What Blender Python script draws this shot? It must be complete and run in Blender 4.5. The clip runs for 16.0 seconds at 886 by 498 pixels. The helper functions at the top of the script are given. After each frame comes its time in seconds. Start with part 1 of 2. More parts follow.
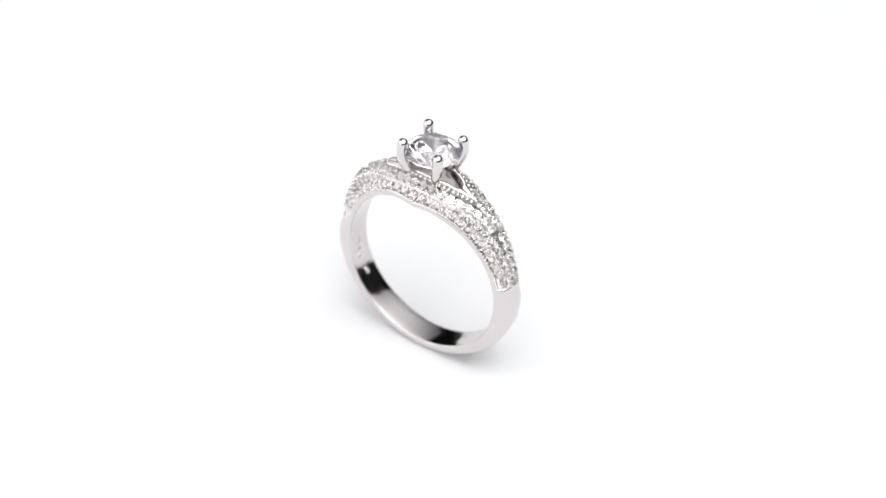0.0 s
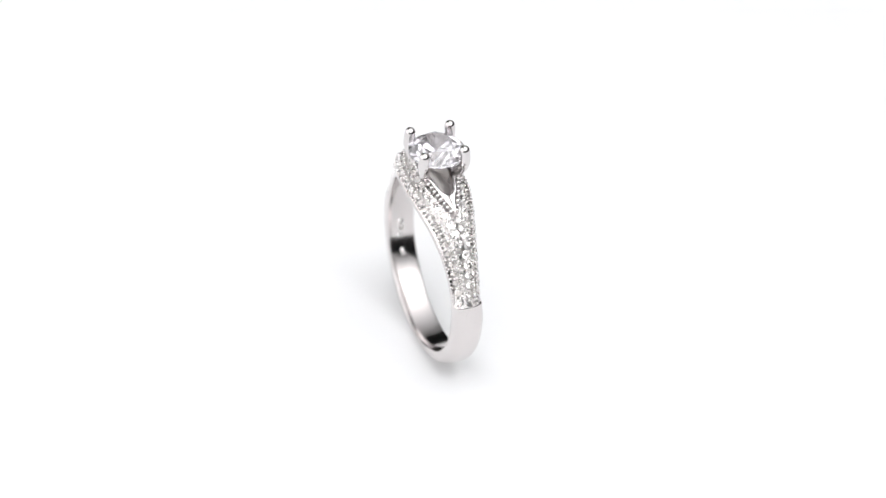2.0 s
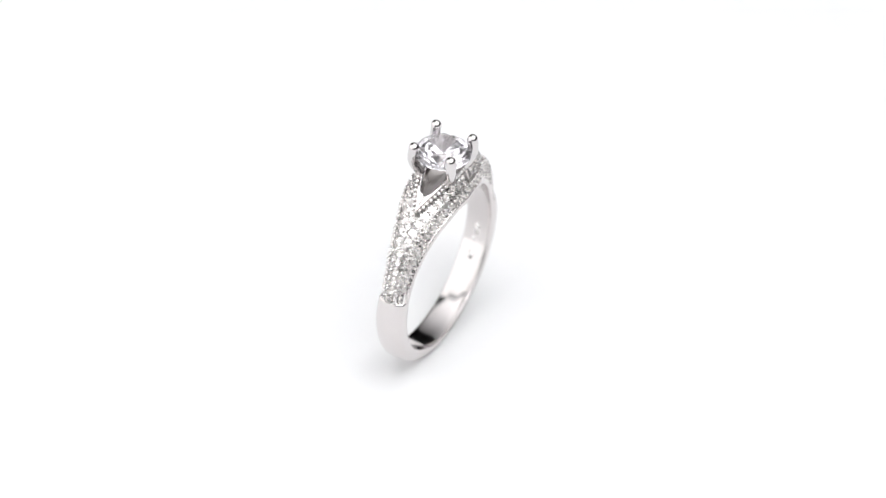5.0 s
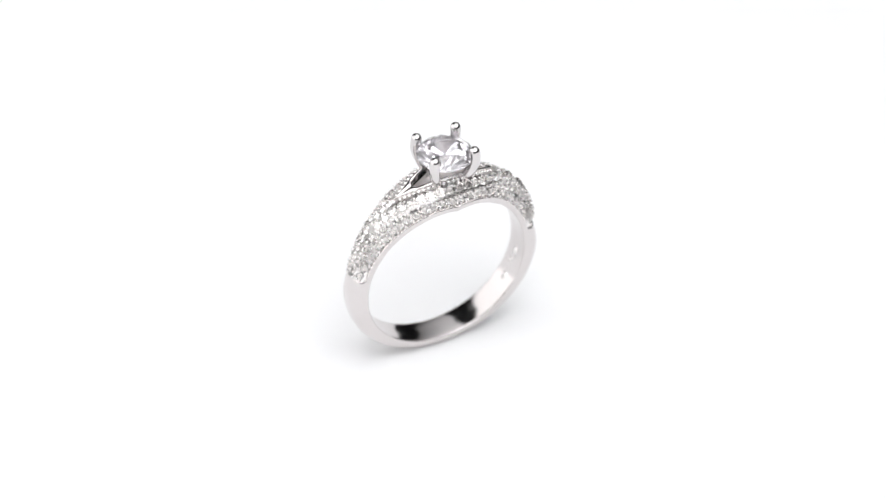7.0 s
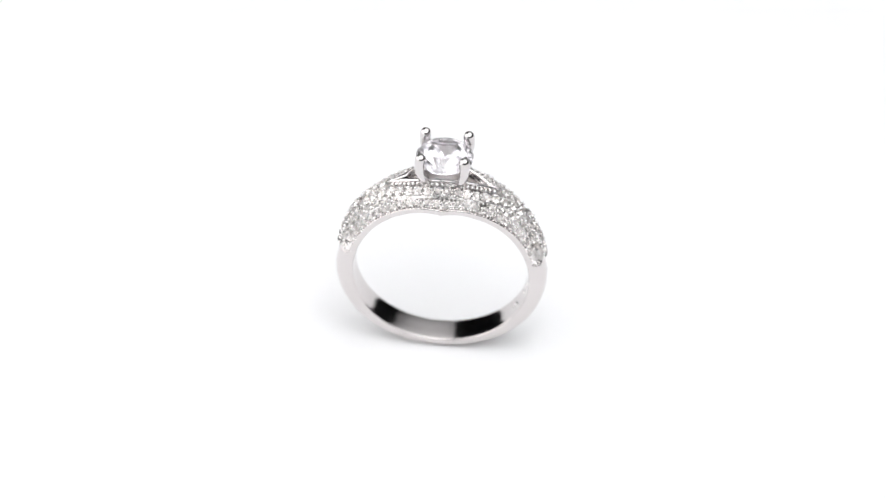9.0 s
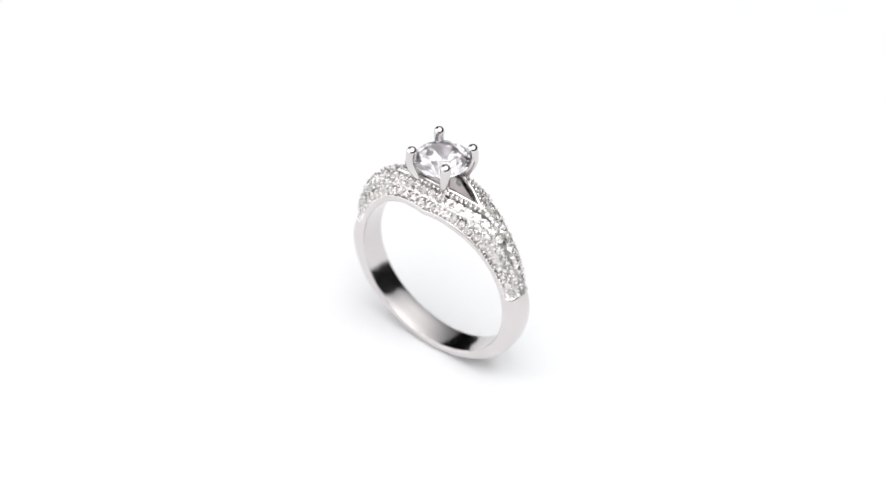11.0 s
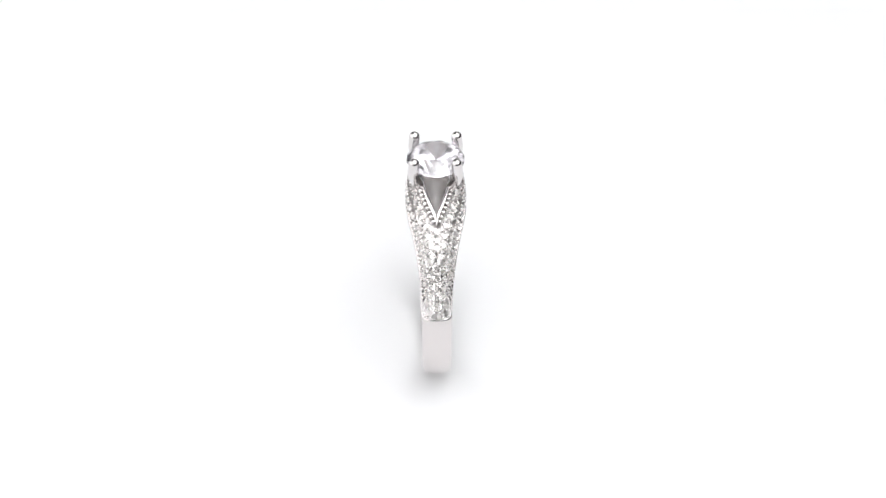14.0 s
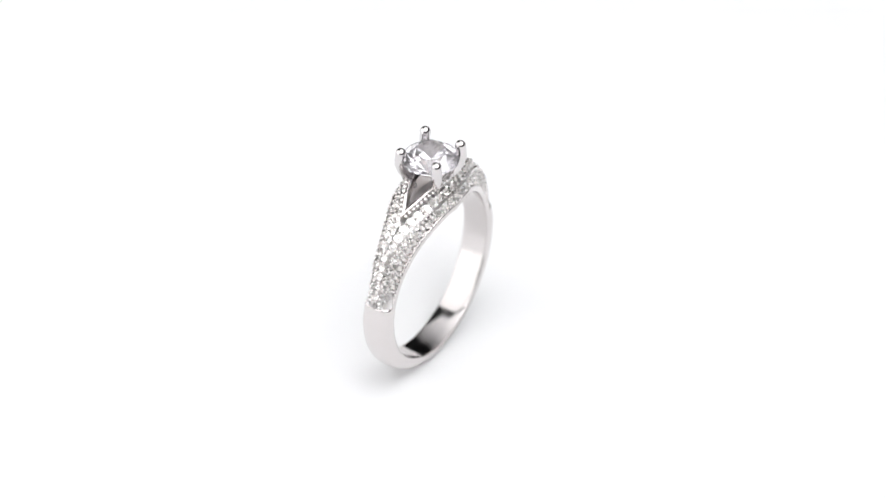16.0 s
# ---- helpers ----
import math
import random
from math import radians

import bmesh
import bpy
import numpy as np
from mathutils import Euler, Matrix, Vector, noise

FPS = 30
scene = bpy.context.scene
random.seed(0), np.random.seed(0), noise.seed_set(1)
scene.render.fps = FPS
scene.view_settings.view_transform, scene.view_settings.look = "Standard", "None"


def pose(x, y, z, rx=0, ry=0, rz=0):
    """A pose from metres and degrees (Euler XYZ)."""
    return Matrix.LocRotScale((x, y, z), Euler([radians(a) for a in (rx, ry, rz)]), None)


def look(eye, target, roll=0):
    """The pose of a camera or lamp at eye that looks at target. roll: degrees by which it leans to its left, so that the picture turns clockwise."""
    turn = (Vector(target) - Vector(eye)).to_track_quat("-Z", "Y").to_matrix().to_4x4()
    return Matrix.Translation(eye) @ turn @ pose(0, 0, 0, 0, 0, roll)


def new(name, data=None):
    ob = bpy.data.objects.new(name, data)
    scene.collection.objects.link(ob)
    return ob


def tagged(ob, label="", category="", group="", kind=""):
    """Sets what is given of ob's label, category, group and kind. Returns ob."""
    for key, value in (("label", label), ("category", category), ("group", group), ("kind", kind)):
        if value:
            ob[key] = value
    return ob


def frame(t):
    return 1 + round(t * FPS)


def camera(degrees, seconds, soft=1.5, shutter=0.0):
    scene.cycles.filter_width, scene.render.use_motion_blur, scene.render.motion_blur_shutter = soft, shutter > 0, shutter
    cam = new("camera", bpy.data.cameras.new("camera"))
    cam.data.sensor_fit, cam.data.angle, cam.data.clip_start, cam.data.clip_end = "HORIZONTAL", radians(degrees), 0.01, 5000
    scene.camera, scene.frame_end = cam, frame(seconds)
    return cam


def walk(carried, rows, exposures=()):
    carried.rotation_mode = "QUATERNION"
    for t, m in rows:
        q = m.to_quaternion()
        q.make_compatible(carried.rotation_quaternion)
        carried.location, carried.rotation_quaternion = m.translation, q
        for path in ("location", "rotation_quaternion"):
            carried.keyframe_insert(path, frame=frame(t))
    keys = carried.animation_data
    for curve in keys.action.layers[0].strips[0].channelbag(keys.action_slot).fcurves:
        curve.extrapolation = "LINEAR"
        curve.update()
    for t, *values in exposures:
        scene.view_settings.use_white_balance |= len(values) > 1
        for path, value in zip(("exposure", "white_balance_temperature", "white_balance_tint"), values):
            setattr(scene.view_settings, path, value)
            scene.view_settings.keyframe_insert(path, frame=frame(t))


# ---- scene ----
# ---- camera ----
# A still camera looks down at the turning ring from a hand's length away.
cam = camera(20.0, 16.0, soft=1.35)
EYE = Vector((0.00079, -0.18801, 0.17173))
DOWN = radians(40.328)
EYE_POSE = look(EYE, EYE + Vector((0, math.cos(DOWN), -math.sin(DOWN))), 1.68)
cam.data.dof.use_dof, cam.data.dof.focus_distance, cam.data.dof.aperture_fstop = True, 0.2385, 21.0
walk(cam, [(0.0, EYE_POSE), (16.0, EYE_POSE)])

# ---- light ----
world = bpy.data.worlds.new("studio")
world.use_nodes = True
world.node_tree.nodes["Background"].inputs[0].default_value = (0.9, 0.95, 1.0, 1)
world.node_tree.nodes["Background"].inputs[1].default_value = 0.02
scene.world = world
scene.view_settings.exposure = 0.0


scene.cycles.max_bounces = scene.cycles.transmission_bounces = 24
# The light comes from two diffusers of a small photo tent, built below: a level one over the ring and one leaning in from the side.
OVERHEAD, LEANING = 5.07, 0.93

# ---- materials ----


def material(name):
    m = bpy.data.materials.new(name)
    m.use_nodes = True
    return m, m.node_tree.nodes, m.node_tree.links, m.node_tree.nodes["Principled BSDF"]


def add(nodes, kind, **values):
    n = nodes.new(kind)
    for key, value in values.items():
        n.inputs[key].default_value = value
    return n


def silver(name, rough_low, rough_high, relief, colour=(0.695, 0.668, 0.667)):
    """Rhodium-plated silver: fine polishing marks and faint wear in the gloss."""
    m, nodes, links, bsdf = material(name)
    bsdf.inputs["Metallic"].default_value = 1.0
    where = nodes.new("ShaderNodeTexCoord")
    wear = add(nodes, "ShaderNodeTexNoise", Scale=420.0, Detail=5.0, Roughness=0.6)
    grain = add(nodes, "ShaderNodeTexNoise", Scale=5200.0, Detail=3.0, Roughness=0.6)
    links.new(where.outputs["Object"], wear.inputs["Vector"])
    links.new(where.outputs["Object"], grain.inputs["Vector"])
    spread = add(nodes, "ShaderNodeMapRange", **{"From Min": 0.3, "From Max": 0.75, "To Min": rough_low, "To Max": rough_high})
    links.new(wear.outputs["Fac"], spread.inputs["Value"])
    links.new(spread.outputs["Result"], bsdf.inputs["Roughness"])
    ramp = nodes.new("ShaderNodeValToRGB")
    ramp.color_ramp.elements[0].position, ramp.color_ramp.elements[1].position = 0.3, 0.7
    ramp.color_ramp.elements[0].color = (colour[0] * 0.97, colour[1] * 0.97, colour[2] * 0.97, 1)
    ramp.color_ramp.elements[1].color = (*colour, 1)
    links.new(wear.outputs["Fac"], ramp.inputs["Fac"])
    links.new(ramp.outputs["Color"], bsdf.inputs["Base Color"])
    bump = add(nodes, "ShaderNodeBump", Strength=relief, Distance=0.00002)
    links.new(grain.outputs["Fac"], bump.inputs["Height"])
    links.new(bump.outputs["Normal"], bsdf.inputs["Normal"])
    return m


def crystal(name, ior, colour, haze):
    """Clear cut stone; a white diffuse haze mixed in imitates glare and lifts dark facets."""
    m, nodes, links, bsdf = material(name)
    nodes.remove(bsdf)
    glass = nodes.new("ShaderNodeBsdfGlass")
    glass.inputs["IOR"].default_value, glass.inputs["Roughness"].default_value = ior, 0.0
    glass.inputs["Color"].default_value = (*colour, 1)
    pale_diffuse = add(nodes, "ShaderNodeBsdfDiffuse", Color=(0.97, 0.95, 0.98, 1))
    where = nodes.new("ShaderNodeTexCoord")
    haze_noise = add(nodes, "ShaderNodeTexNoise", Scale=900.0, Detail=3.0)
    links.new(where.outputs["Object"], haze_noise.inputs["Vector"])
    amount = add(nodes, "ShaderNodeMapRange", **{"From Min": 0.35, "From Max": 0.65, "To Min": haze * 0.75, "To Max": haze * 1.25})
    links.new(haze_noise.outputs["Fac"], amount.inputs["Value"])
    mixed = nodes.new("ShaderNodeMixShader")
    links.new(amount.outputs["Result"], mixed.inputs["Fac"])
    links.new(glass.outputs[0], mixed.inputs[1])
    links.new(pale_diffuse.outputs[0], mixed.inputs[2])
    links.new(mixed.outputs[0], nodes["Material Output"].inputs["Surface"])
    return m


def diffuser(name, power, spot, fall, colour):
    """Diffuser cloth that glows by itself: emission set brightest at spot, faded away from there; fall 0 is even."""
    m, nodes, links, bsdf = material(name)
    bsdf.inputs["Base Color"].default_value, bsdf.inputs["Roughness"].default_value = (0.75, 0.75, 0.75, 1), 0.9
    bsdf.inputs["Emission Color"].default_value = (*colour, 1)
    bsdf.inputs["Emission Strength"].default_value = power
    if fall:
        where = nodes.new("ShaderNodeTexCoord")
        away = nodes.new("ShaderNodeVectorMath")
        away.operation, away.inputs[1].default_value = "DISTANCE", spot
        run = nodes.new("ShaderNodeMath")
        run.operation, run.inputs[1].default_value = "MULTIPLY", -1 / fall
        fade = nodes.new("ShaderNodeMath")
        fade.operation, fade.inputs[0].default_value = "POWER", math.e
        glow = nodes.new("ShaderNodeMath")
        glow.operation, glow.inputs[1].default_value = "MULTIPLY", power
        links.new(where.outputs["Object"], away.inputs[0])
        links.new(away.outputs["Value"], run.inputs[0])
        links.new(run.outputs[0], fade.inputs[1])
        links.new(fade.outputs[0], glow.inputs[0])
        links.new(glow.outputs[0], bsdf.inputs["Emission Strength"])
    return m


def plain(name, low, high, scale, rough, relief=0.1, distance=0.0002):
    """A matt surface with a fine grain and slow, faint patches."""
    m, nodes, links, bsdf = material(name)
    where = nodes.new("ShaderNodeTexCoord")
    slow = add(nodes, "ShaderNodeTexNoise", Scale=scale, Detail=4.0)
    fine = add(nodes, "ShaderNodeTexNoise", Scale=scale * 120, Detail=2.0)
    ramp = nodes.new("ShaderNodeValToRGB")
    ramp.color_ramp.elements[0].position, ramp.color_ramp.elements[1].position = 0.35, 0.65
    ramp.color_ramp.elements[0].color, ramp.color_ramp.elements[1].color = (*low, 1), (*high, 1)
    bump = add(nodes, "ShaderNodeBump", Strength=relief, Distance=distance)
    links.new(where.outputs["Object"], slow.inputs["Vector"])
    links.new(where.outputs["Object"], fine.inputs["Vector"])
    links.new(slow.outputs["Fac"], ramp.inputs["Fac"])
    links.new(ramp.outputs["Color"], bsdf.inputs["Base Color"])
    links.new(fine.outputs["Fac"], bump.inputs["Height"])
    links.new(bump.outputs["Normal"], bsdf.inputs["Normal"])
    bsdf.inputs["Roughness"].default_value, bsdf.inputs["Specular IOR Level"].default_value = rough, 0.1
    return m


POLISHED = silver("polished_silver", 0.06, 0.13, 0.03)
BAND = silver("worn_polished_silver", 0.11, 0.17, 0.03, (0.70, 0.666, 0.66))
# The next three: same metal, base colour raised to brighten the stone setting.
SATIN = silver("cast_silver", 0.22, 0.36, 0.12, (0.965, 0.94, 0.93))
CAST = silver("rough_cast_silver", 0.40, 0.52, 0.10, (0.93, 0.90, 0.885))
BRIGHT = silver("brightened_silver", 0.08, 0.16, 0.03, (0.92, 0.895, 0.888))
ZIRCONIA = crystal("zirconia", 2.16, (0.995, 0.986, 1.0), 0.07)
SMALL_ZIRCONIA = crystal("small_zirconia", 2.1, (1.0, 0.990, 0.984), 0.01)
WHITE_SHEET = plain("white_sheet", (0.867, 0.868, 0.873), (0.882, 0.883, 0.888), 3.0, 0.55, 0.02)
BLACK_CLOTH = plain("black_cloth", (0.010, 0.010, 0.011), (0.016, 0.016, 0.017), 5.0, 0.95)
OVERHEAD_CLOTH = diffuser("overhead_diffuser", OVERHEAD, (0.10, -0.20, 0.5), 0.24, (0.983, 0.989, 1.0))
LEANING_CLOTH = diffuser("leaning_diffuser", LEANING, (0, 0, 0), 0, (1.0, 0.99, 0.99))

# ---- helpers for meshes ----
MM = 0.001


def finish(name, bm, mat, smooth=True):
    mesh = bpy.data.meshes.new(name)
    bmesh.ops.recalc_face_normals(bm, faces=bm.faces)
    for f in bm.faces:
        f.smooth = smooth
    bm.to_mesh(mesh)
    bm.free()
    mesh.materials.append(mat)
    return mesh


def part(name, bm, mat, parent, label="", smooth=True):
    ob = new(name, finish(name, bm, mat, smooth))
    ob.parent = parent
    return tagged(ob, label)


def box(bm, x0, x1, y0, y1, z0, z1):
    made = bmesh.ops.create_cube(bm, size=1.0)["verts"]
    bmesh.ops.scale(bm, vec=(x1 - x0, y1 - y0, z1 - z0), verts=made)
    bmesh.ops.translate(bm, vec=((x0 + x1) / 2, (y0 + y1) / 2, (z0 + z1) / 2), verts=made)
    return made


def structure(name, mat, label, x0, x1, y0, y1, z0, z1, category):
    bm = bmesh.new()
    box(bm, x0, x1, y0, y1, z0, z1)
    return tagged(new(name, finish(name, bm, mat, False)), label, category, "", "structure")


# ---- the photo tent ----
structure("tabletop", WHITE_SHEET, "seamless matt white tabletop under the ring", -0.80, 0.75, -1.10, 1.00, -0.03, 0.0, "table")
structure("wall_north", BLACK_CLOTH, "plain black cloth behind the tabletop", -0.80, 0.75, 1.00, 1.05, -0.03, 0.75, "wall")
structure("wall_south", BLACK_CLOTH, "plain black cloth behind the camera", -0.80, 0.75, -1.15, -1.10, -0.03, 0.75, "wall")
structure("wall_east", BLACK_CLOTH, "plain black cloth beside the tabletop", 0.75, 0.80, -1.15, 1.05, -0.03, 0.75, "wall")
structure("wall_west", BLACK_CLOTH, "plain black cloth beside the tabletop", -0.85, -0.80, -1.15, 1.05, -0.03, 0.75, "wall")
structure("ceiling", BLACK_CLOTH, "plain black cloth over the photo tent", -0.85, 0.80, -1.15, 1.05, 0.75, 0.80, "ceiling")
structure("overhead_diffuser", OVERHEAD_CLOTH, "glowing white diffuser cloth stretched over the tabletop", -0.165, 0.75, -1.10, 1.00, 0.50, 0.503, "diffuser")

# the leaning diffuser: its foot on the tabletop, its head at the overhead one's edge
bm = bmesh.new()
near = [bm.verts.new(p) for p in ((-0.50, 0.39, 0.002), (-0.185, 0.06, 0.478), (-0.185, -0.62, 0.478), (-0.50, -0.75, 0.002))]
far = [bm.verts.new(v.co + Vector((-0.0025, 0, 0.0017))) for v in near]
bm.faces.new(near)
bm.faces.new(list(reversed(far)))
for k in range(4):
    bm.faces.new((near[k], far[k], far[(k + 1) % 4], near[(k + 1) % 4]))
tagged(new("leaning_diffuser", finish("leaning_diffuser", bm, LEANING_CLOTH, False)), "glowing white diffuser cloth leaning in beside the tabletop", "diffuser", "", "structure")

# ---- the ring ----
# Lengths in millimetres; x across the finger hole, y along the finger, z up; the hole's centre is BASE above the table.
BASE = 9.75
SKEW = 0.19
WIDE = 1.016  # the hoop is a little wider than high
YAW, BEND = 0.0276, 0.0013  # the hoop is turned a little against the claws, and slightly bent
END = 75.5
AT = (0, 14, 21, 27, 40, 55, 65, 75.5)
PROFILE = {
    "half": (2.95, 2.84, 2.62, 2.37, 1.95, 1.62, 1.5, 1.43),
    "bore": (9.2, 9.42, 9.3, 9.15, 8.88, 8.66, 8.58, 8.55),
    "ridge_y": (2.7, 2.46, 2.12, 1.72, 1.1, 0.75, 0.63, 0.57),
    "ridge_r": (10.85, 11.0, 11.12, 11.2, 11.2, 10.88, 10.6, 10.32),
    "top_y": (1.62, 1.0, 0.44, 0.02, 0.0, 0.0, 0.0, 0.0),
    "top_r": (12.4, 12.08, 11.84, 11.75, 11.66, 11.1, 10.77, 10.5),
}
RIM = 0.62


def prof(key, a):
    """The profile at a degrees from the top, eased between its stations."""
    a = abs(a)
    ys = PROFILE[key]
    if a >= AT[-1]:
        return ys[-1]
    i = max(k for k in range(len(AT)) if AT[k] <= a)
    n = len(AT) - 1

    def slope(k):
        if k == 0:
            return 0.0
        if k == n:
            return (ys[n] - ys[n - 1]) / (AT[n] - AT[n - 1])
        return (ys[k + 1] - ys[k - 1]) / (AT[k + 1] - AT[k - 1])
    h = AT[i + 1] - AT[i]
    u = (a - AT[i]) / h
    m0, m1 = slope(i) * h, slope(i + 1) * h
    return ((2 * u**3 - 3 * u**2 + 1) * ys[i] + (u**3 - 2 * u**2 + u) * m0 + (3 * u**2 - 2 * u**3) * ys[i + 1] + (u**3 - u**2) * m1)


def at(a, y, r):
    """The place at a degrees from the top, y along the finger, r from the hole's centre."""
    x, z = math.sin(radians(a)) * r * WIDE, math.cos(radians(a)) * r
    return Vector((x - y * YAW + SKEW, y + x * YAW - x * x * BEND, z + BASE)) * MM


def loft(bm, angles, section, closed=False):
    rows = [[bm.verts.new(at(a, y, r)) for y, r in section(a)] for a in angles]
    n = len(rows[0])
    count = len(rows) if closed else len(rows) - 1
    for i in range(count):
        one, two = rows[i], rows[(i + 1) % len(rows)]
        for j in range(n):
            bm.faces.new((one[j], one[(j + 1) % n], two[(j + 1) % n], two[j]))
    if not closed:
        bm.faces.new(rows[0])
        bm.faces.new(list(reversed(rows[-1])))


def mirrored(points):
    """A closed section from its half with y from the middle outwards."""
    return points + [(-y, r) for y, r in reversed(points)]


def shank_section(a):
    b = min(abs(a), 360 - abs(a))
    w, bore = prof("half", b), prof("bore", b)
    if b < 6:
        bore -= 0.13 * (1 - b / 6) ** 2
    out = 10.08 + 0.2 * min(1, max(0, b - END) / 12) - 0.53 * min(1, max(0, (b - 85) / 85)) ** 1.3
    plain_half = [(0.45, bore), (w - 0.17, bore + 0.002), (w - 0.08, bore + 0.018), (w - 0.022, bore + 0.07), (w, bore + 0.16), (w, out - 0.75),
                  (w - 0.05, out - 0.5), (w - 0.24, out - 0.27), (w - 0.55, out - 0.1), (0.4, out)]
    top = bore + RIM
    rim_half = [(0.45, bore), (w - 0.17, bore + 0.002), (w - 0.08, bore + 0.018), (w - 0.022, bore + 0.07), (w, bore + 0.16), (w, top - 0.12),
                (w - 0.04, top - 0.04), (w - 0.1, top), (w - 0.5, top), (0.4, top)]
    u = min(1, max(0, (b - END + 0.5) / 0.5))
    half = [(y0 + (y1 - y0) * u, r0 + (r1 - r0) * u) for (y0, r0), (y1, r1) in zip(rim_half, plain_half)]
    return mirrored(half)


def bed_section(a):
    """The stone bed lies a little below the tops of the stones."""
    w, bore = prof("half", a), prof("bore", a)
    ry, rr, ty, tr = prof("ridge_y", a), prof("ridge_r", a), prof("top_y", a), prof("top_r", a)
    late = max(0, (abs(a) - 64) / (END - 64))
    sink, inset = 0.48 - 0.32 * late, 0.42 - 0.3 * late
    half = [(max(ty - 0.02, 0.0) + 0.001, min(10.2, tr - 0.5)), (max(ty - 0.02, 0.0) + 0.001, tr - (sink if ty < 0.05 else 0.33)), (max(ry - sink * 0.6, 0.1), rr - sink * 0.7), (w - inset, bore + RIM + 0.03 + 0.28 * late), (w - inset, bore + RIM - 0.15), (0.6 if ty < 0.62 else ty - 0.02, bore + RIM - 0.15)]
    return half


ring = tagged(new("ring"), "silver solitaire ring with clear stone, pave shoulders, on white tabletop", "ring")

# shank with the inner band
bm = bmesh.new()
angles = [i * 1.5 for i in range(-50, 51)] + [-75.5, 75.5, 75.0, -75.0] + [75.5 + 1.0 * i for i in range(1, 209)]
angles = sorted({round(a % 360, 3) for a in angles})
loft(bm, angles, shank_section, closed=True)
shank = part("shank", bm, BAND, ring, "smooth polished silver band")

# stone beds of the two arms
beds, rails = {}, {}
for side in (-1, 1):
    bm = bmesh.new()
    loft(bm, [-END + END * 2 * i / 120 for i in range(121)], lambda a: [(side * y, r) for y, r in bed_section(a)])
    beds[side] = part("stone_bed", bm, SATIN, ring, "textured silver stone bed")


# polished rails that edge the split between the arms, and the cast lining below them
def rail_edges(a):
    """The rail's two edges; the split ends bluntly in the one arm and in a point in the other."""
    outer = max(prof("top_y", a), 0.02)
    shut = min(1, max(0, (-a - 16.0) / 1.2)) if a < 0 else 0
    return outer, max((outer - 0.36) * (1 - shut), 0.004)


def rail_section(a):
    tr = prof("top_r", a)
    outer, inner = rail_edges(a)
    return [(outer, tr - 0.4), (outer, tr - 0.12), (outer * 0.88 + inner * 0.12, tr - 0.01), (outer * 0.5 + inner * 0.5, tr + 0.015), (outer * 0.12 + inner * 0.88, tr - 0.01), (inner, tr - 0.08), (inner, tr - 0.4)]


def lining_section(a):
    """A bevel under the rail, then a wall straight down."""
    tr = prof("top_r", a)
    outer, inner = rail_edges(a)
    deep = max(inner - 0.15, 0.003)
    return [(outer, tr - 0.25), (inner + 0.01, tr - 0.16), (deep, tr - 0.7), (deep, 9.9), (outer, 9.9)]


for side in (-1, 1):
    for name, mat, section, label in (("rail", BRIGHT, rail_section, "narrow polished silver rail"), ("lining", BRIGHT, lining_section, "polished silver inner wall")):
        bm = bmesh.new()
        loft(bm, [-27.5 + 55 * i / 110 for i in range(111)], lambda a: [(side * y, r) for y, r in section(a)])
        ob = part(name, bm, mat, ring, label, name == "rail")
        if name == "rail":
            rails[side] = ob


# floor of the split
bm = bmesh.new()
loft(bm, [-25 + 50 * i / 30 for i in range(31)], lambda a: [(1.7, 9.7), (1.7, 10.12), (-1.7, 10.12), (-1.7, 9.7)])
part("split_floor", bm, CAST, ring, "cast silver floor between the arms")


# ---- beads ----
def ball(bm, centre, radius, u=8, v=6):
    made = bmesh.ops.create_uvsphere(bm, u_segments=u, v_segments=v, radius=radius)["verts"]
    bmesh.ops.translate(bm, vec=centre, verts=made)


def track(point, start, end, step):
    """Angles from start to end at which the line point(a) has even steps in millimetres."""
    n = 200
    angles = [start + (end - start) * i / n for i in range(n + 1)]
    places = [point(a) for a in angles]
    runs = [0.0]
    for one, two in zip(places, places[1:]):
        runs.append(runs[-1] + (two - one).length / MM)
    count = max(1, round(runs[-1] / step))
    found = []
    for k in range(count):
        want = runs[-1] * (k + 0.5) / count
        i = next(j for j in range(n) if runs[j + 1] >= want)
        u = (want - runs[i]) / (runs[i + 1] - runs[i])
        found.append(angles[i] + u * (angles[i + 1] - angles[i]))
    return found


def rim_line(side):
    return lambda a: at(a, side * (prof("half", a) - 0.1), prof("bore", a) + RIM - 0.01)


def ridge_line(side):
    return lambda a: at(a, side * prof("ridge_y", a), prof("ridge_r", a) - 0.04)


def edge_line(side):
    return lambda a: at(a, side * (prof("top_y", a) + 0.2), prof("top_r", a) - 0.26)


def chain(name, line, start, end, step, radius, label, parent):
    bm = bmesh.new()
    for a in track(line, start, end, step):
        off = Vector([random.uniform(-0.05, 0.05) for _ in range(3)]) * MM
        ball(bm, line(a) + off, radius * random.uniform(0.8, 1.15) * MM, 7, 5)
    return tagged(part(name, bm, BRIGHT, parent, label), kind="stuff")


bm = bmesh.new()
ball(bm, (0, 0, 0), 0.22 * MM, 8, 5)
BEAD = finish("bead", bm, BRIGHT)
for side in (-1, 1):
    line = edge_line(side)
    for a in track(line, -26, 26, 0.5):
        ob = new("bead", BEAD)
        ob.parent = rails[side]
        ob.matrix_local = Matrix.Translation(line(a)) @ pose(0, 0, 0, 0, 0, random.uniform(0, 90))
    chain("beaded_ridge", ridge_line(side), -END + 0.5, END - 0.5, 0.47, 0.14, "fine beaded silver ridge", beds[side])
    chain("beaded_rim", rim_line(side), -END + 0.5, END - 0.5, 0.40, 0.095, "fine beaded silver rim", beds[side])


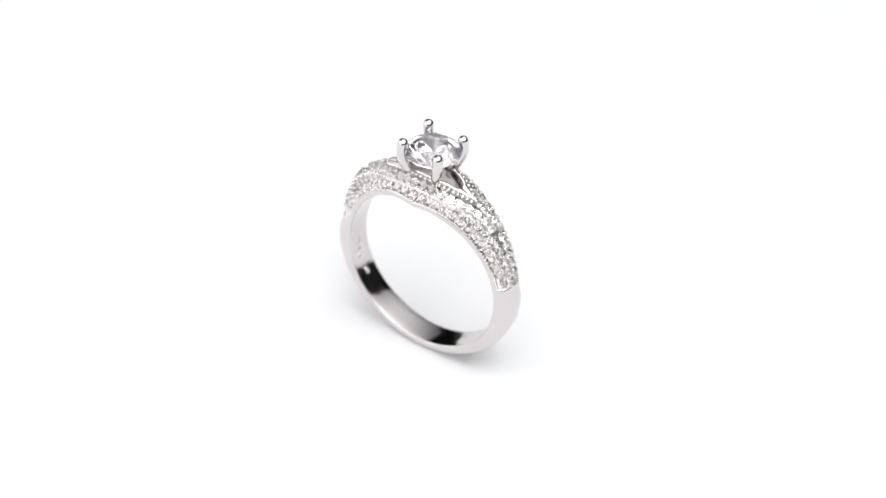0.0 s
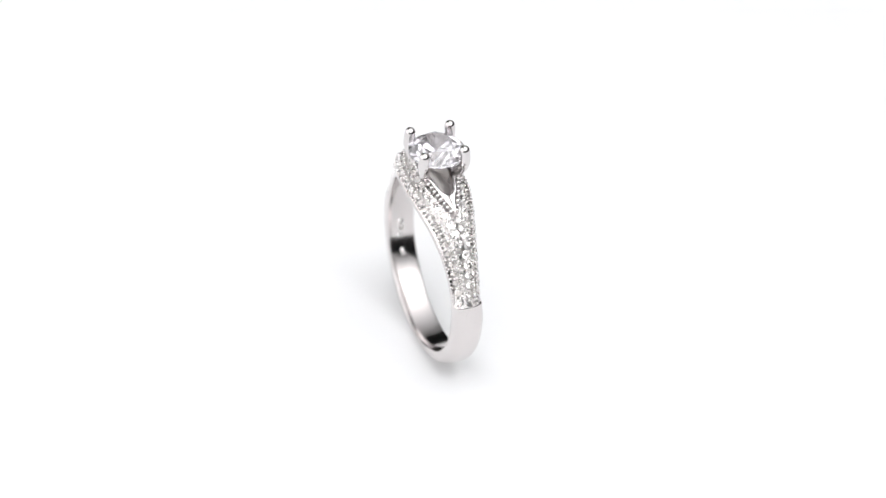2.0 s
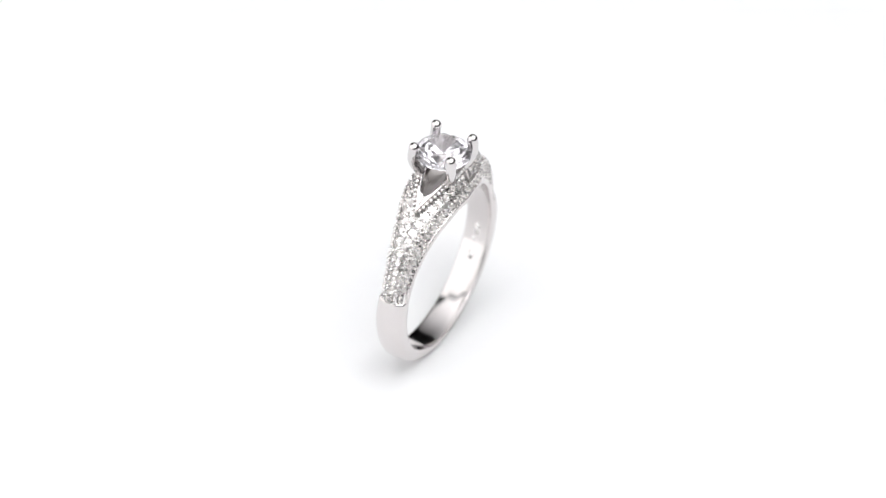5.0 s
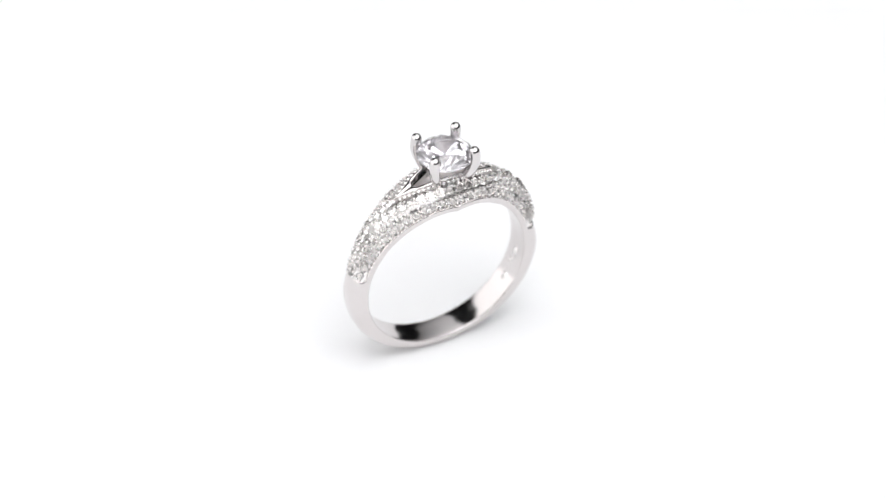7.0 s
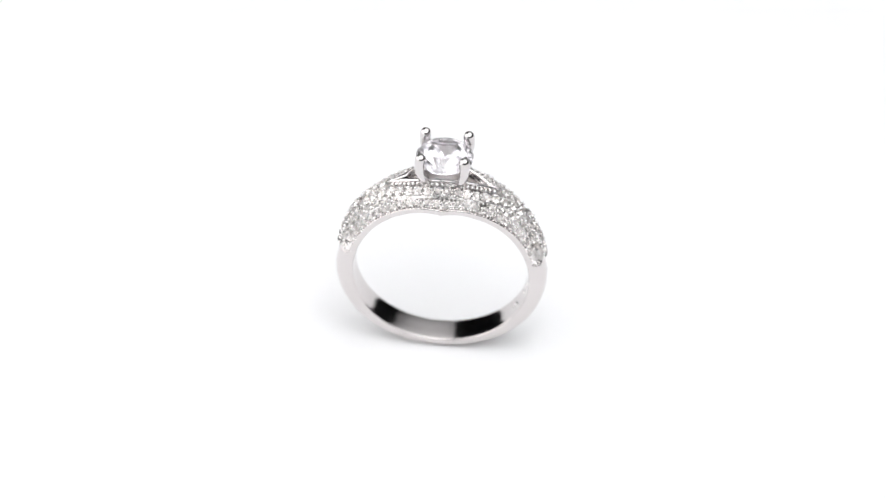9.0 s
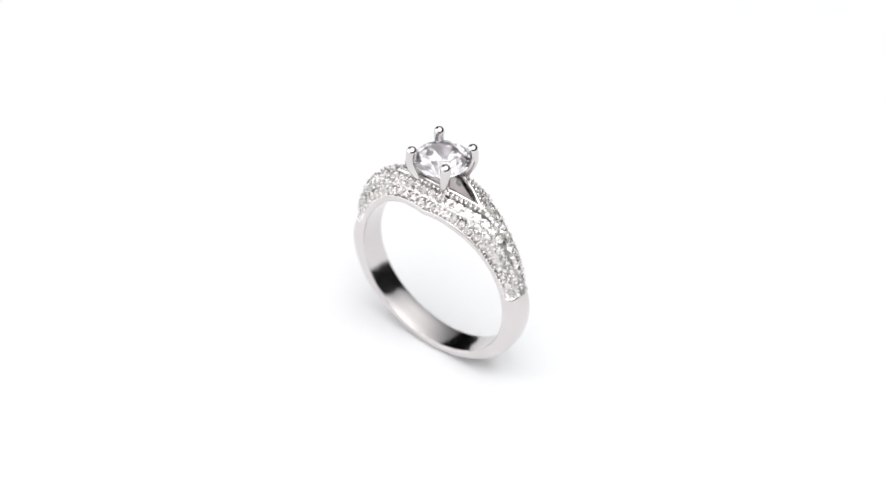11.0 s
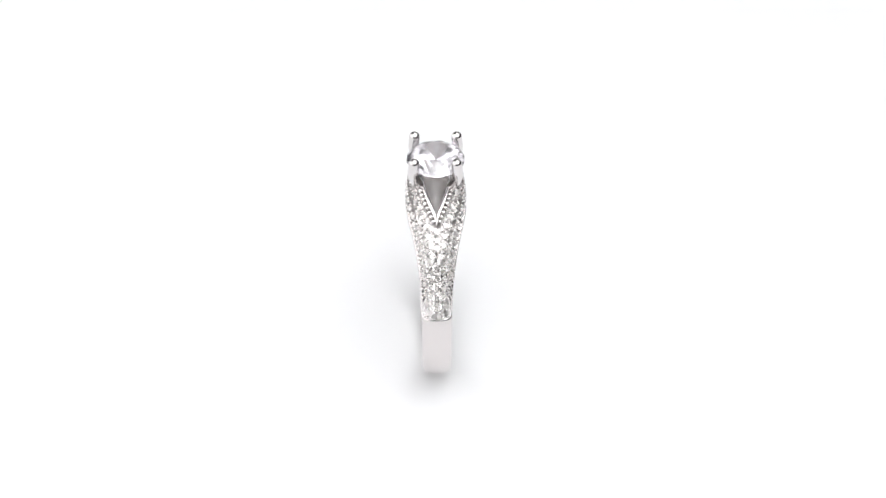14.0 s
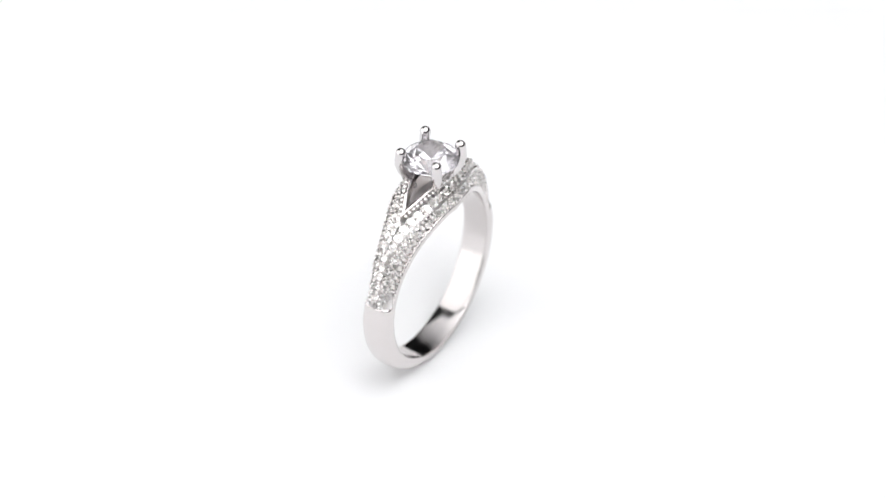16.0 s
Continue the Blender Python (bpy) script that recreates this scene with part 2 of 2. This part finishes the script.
# a line of grains closes the stone bed towards the plain band
for sign in (-1, 1):
    bm = bmesh.new()
    for i in range(11):
        y = -1.25 + 0.25 * i
        ball(bm, at(sign * (END - 0.5), y, 10.0 - 0.5 * abs(y / 1.31) ** 3), 0.115 * random.uniform(0.9, 1.1) * MM, 7, 5)
    tagged(part("beaded_end", bm, BRIGHT, ring, "short row of fine silver beads"), kind="stuff")


# ---- stones ----
def brilliant(radius, table, crown, girdle, pavilion):
    """A round brilliant with its girdle's middle at the origin."""
    bm = bmesh.new()
    g, c = girdle / 2, 2 * math.pi / 16

    def ring_of(n, r, z, turn):
        return [bm.verts.new((math.cos(2 * math.pi * i / n + turn) * r, math.sin(2 * math.pi * i / n + turn) * r, z)) for i in range(n)]
    top = ring_of(8, table, g + crown, 0)
    rm = table + (radius - table) * 0.5
    slope = -crown / (radius - table)
    mid = ring_of(8, rm, g + crown + (rm * math.cos(c) - table) * slope, c)
    up = ring_of(16, radius, g, 0)
    low = ring_of(16, radius, -g, 0)
    rl = radius * 0.28
    deep = ring_of(8, rl, -g - pavilion + rl * math.cos(c) * pavilion / radius, c)
    tip = bm.verts.new((0, 0, -g - pavilion))
    bm.faces.new(top)
    for k in range(8):
        j = (k + 1) % 8
        bm.faces.new((top[k], mid[k], top[j]))
        bm.faces.new((top[k], mid[k - 1], up[2 * k], mid[k]))
        bm.faces.new((mid[k], up[2 * k], up[2 * k + 1]))
        bm.faces.new((mid[k], up[2 * k + 1], up[(2 * k + 2) % 16]))
        bm.faces.new((tip, deep[k - 1], low[2 * k], deep[k]))
        bm.faces.new((deep[k], low[2 * k + 1], low[2 * k]))
        bm.faces.new((deep[k], low[(2 * k + 2) % 16], low[2 * k + 1]))
    for i in range(16):
        bm.faces.new((up[i], low[i], low[(i + 1) % 16], up[(i + 1) % 16]))
    return bm


def small_brilliant(radius):
    bm = bmesh.new()

    def ring_of(r, z, turn):
        return [bm.verts.new((math.cos(math.pi * i / 4 + turn) * r, math.sin(math.pi * i / 4 + turn) * r, z)) for i in range(8)]
    top, up = ring_of(radius * 0.56, radius * 0.36, 0), ring_of(radius, 0.04 * radius, math.pi / 8)
    tip = bm.verts.new((0, 0, -radius * 0.75))
    bm.faces.new(top)
    for k in range(8):
        bm.faces.new((top[k], up[k], top[(k + 1) % 8]))
        bm.faces.new((top[k], up[k - 1], up[k]))
        bm.faces.new((tip, up[k], up[k - 1]))
    return bm


STONE_AT = Vector((SKEW, 0.0, 14.12 + BASE)) * MM
stone = part("solitaire", brilliant(2.78 * MM, 1.56 * MM, 0.88 * MM, 0.1 * MM, 2.25 * MM), ZIRCONIA, ring, "large clear round brilliant stone", False)
stone.matrix_local = Matrix.Translation(STONE_AT) @ pose(0, 0, 0, 0, 0, 9)

SMALL = {size: finish("pave_stone", small_brilliant(size * MM), SMALL_ZIRCONIA, False) for size in (0.52, 0.48, 0.44, 0.40, 0.36, 0.32)}


def set_stone(side, place, out, size):
    ob = new("pave_stone", SMALL[size])
    ob.parent = beds[side]
    tilt = (out.normalized() + Vector([random.uniform(-0.07, 0.07) for _ in range(3)])).to_track_quat("Z", "Y").to_matrix().to_4x4()
    ob.matrix_local = Matrix.Translation(place) @ tilt @ pose(0, 0, 0, 0, 0, random.uniform(0, 45))


def face_line(side, one, two, share):
    """Places and outward directions on the face between two lines of an arm."""
    def point(a):
        return one(a).lerp(two(a), share)

    def out(a):
        along = point(a + 0.4) - point(a - 0.4)
        across = two(a) - one(a)
        n = along.cross(across)
        return n if n.dot(point(a) - at(a, 0, 6)) > 0 else -n
    return point, out


grains = bmesh.new()


def stone_row(side, one, two, share, start, end, step, size, grain=True):
    """A row of stones on the face between two lines; share is its place between them at a given angle, size the largest radius there."""
    def point(a):
        return one(a).lerp(two(a), share(a))

    def out(a):
        return face_line(side, one, two, share(a))[1](a).normalized()
    spots = track(point, start, end, step)
    for a in spots:
        set_stone(side, point(a) - out(a) * random.uniform(0.07, 0.13) * MM, out(a), max(r for r in SMALL if r <= size(a)))
    if grain:
        for a, b in zip(spots, spots[1:]):
            m = (a + b) / 2
            across = (two(m) - one(m)).normalized()
            for s in (-0.27, 0.27):
                ball(grains, point(m) + across * s * MM + out(m) * 0.03 * MM, 0.125 * random.uniform(0.8, 1.2) * MM, 6, 5)


def crest_line(side):
    return lambda a: at(a, side * prof("top_y", a), prof("top_r", a))


def ease(a, low, high):
    u = min(1, max(0, (abs(a) - low) / (high - low)))
    return u * u * (3 - 2 * u)


for side in (-1, 1):
    rim, ridge, crest = rim_line(side), ridge_line(side), crest_line(side)
    stone_row(side, rim, ridge, lambda a: 0.5 - 0.22 * ease(a, 17, 30) + 0.2 * ease(a, 62, 72), -END + 0.2, END - 0.2, 0.96, lambda a: 0.48 - 0.06 * ease(a, 18, 30) + 0.06 * ease(a, 62, 72))
    stone_row(side, ridge, crest, lambda a: 0.42 + 0.04 * ease(a, 24, 34), -43.5, 43.5, 1.0, lambda a: 0.53 - 0.09 * ease(a, 30, 43))
    for sign in (-1, 1):
        stone_row(side, ridge, crest, lambda a: 0.12, sign * 45, sign * 57, 0.72, lambda a: 0.32, False)
        stone_row(side, rim, ridge, lambda a: 0.77, sign * 24, sign * 68, 0.9, lambda a: 0.41)
for sign in (-1, 1):
    stone_row(1, lambda a: at(a, -prof("ridge_y", a), prof("top_r", a) - 0.02), lambda a: at(a, prof("ridge_y", a), prof("top_r", a) - 0.02),
              lambda a: 0.5, sign * 44.5, sign * (END - 0.1), 1.02, lambda a: 0.52)
    for a, size in ((30 * sign, 0.40), (34.2 * sign, 0.32), (38 * sign, 0.32)):
        set_stone(1, at(a, 0, prof("top_r", a) - 0.05), at(a, 0, 20) - at(a, 0, 10), size)
tagged(part("grain", grains, BRIGHT, ring, "tiny round silver grains between the stones"), kind="stuff")


# ---- claws ----
def tube(bm, path, radii, segments=14):
    rows = []
    for i, (c, r) in enumerate(zip(path, radii)):
        d = (path[min(i + 1, len(path) - 1)] - path[max(i - 1, 0)]).normalized()
        u = d.orthogonal().normalized()
        u = (Vector((1, 0, 0)) - d * d.x).normalized()
        v = d.cross(u)
        rows.append([bm.verts.new(c + (u * math.cos(2 * math.pi * k / segments) + v * math.sin(2 * math.pi * k / segments)) * r) for k in range(segments)])
    for one, two in zip(rows, rows[1:]):
        for k in range(segments):
            bm.faces.new((one[k], one[(k + 1) % segments], two[(k + 1) % segments], two[k]))
    bm.faces.new(rows[0])
    bm.faces.new(rows[-1])


for sx in (-1, 1):
    for sy in (-1, 1):
        stations = [(1.3, 1.15, 11.0, 0.42), (1.45, 1.4, 11.8, 0.45), (1.7, 1.74, 12.5, 0.48), (1.98, 1.98, 13.2, 0.5), (2.14, 2.12, 13.9, 0.5), (2.13, 2.07, 14.6, 0.52), (2.08, 2.01, 15.05, 0.54)]
        stations += [(2.08, 2.01, 15.15 + 0.54 * math.sin(q), 0.54 * math.cos(q)) for q in [0.15, 0.45, 0.75, 1.05, 1.3, 1.48]]
        bm = bmesh.new()
        tube(bm, [Vector((sx * x + SKEW, sy * y, z + BASE)) * MM for x, y, z, r in stations], [r * MM for x, y, z, r in stations])
        part("claw", bm, POLISHED, ring, "rounded polished silver claw")

# stamped marks on the inner band
for a, y, length, width in ((101.5, 0.05, 0.55, 1.5), (109, 0.3, 0.4, 0.4), (121, 0.05, 0.5, 0.85)):
    bm = bmesh.new()
    made = box(bm, -length / 2 * MM, length / 2 * MM, -width / 2 * MM, width / 2 * MM, -0.03 * MM, 0.025 * MM)
    bmesh.ops.bevel(bm, geom=list(bm.edges), offset=0.02 * MM, segments=2, affect="EDGES")
    mark = part("hallmark", bm, SATIN, ring, "small stamped plain mark")
    inward = (at(a, 0, 0) - at(a, 0, 8)).normalized()
    mark.matrix_local = Matrix.Translation(at(a, y, 8.55)) @ inward.to_track_quat("Z", "Y").to_matrix().to_4x4()


# ---- what moves ----
TURN = -16.6414


# the turntable's slight wobble: seconds, millimetres across and away
WOBBLE_AT = (0.0, 1.0, 2.0, 3.0, 4.0, 7.0, 8.0, 9.0, 11.5, 12.5, 13.5, 14.0, 14.5, 15.0, 16.0)
WOBBLE_X = (-0.01, 0.02, -0.01, 0.01, 0.01, 0.01, -0.0, 0.02, 0.05, -0.0, -0.03, 0.02, -0.01, 0.0, -0.09)
WOBBLE_Y = (0.01, -0.01, -0.02, -0.07, -0.15, 0.09, 0.07, 0.08, -0.05, -0.0, 0.04, 0.05, 0.03, -0.0, -0.04)


def motions():
    """The ring turns steadily on the hidden turntable, a little off its axis."""
    rows = []
    for i in range(33):
        t = i * 0.5
        spin = pose(0, 0, 0, 0, 0, TURN * (t - 8.6))
        drift = Matrix.Translation((float(np.interp(t, WOBBLE_AT, WOBBLE_X)) * MM, float(np.interp(t, WOBBLE_AT, WOBBLE_Y)) * MM, 0))
        rows.append((t, drift @ spin @ pose(0.00050, 0.00035, 0, 1.3, 0, 0.95)))
    walk(ring, rows)


motions()
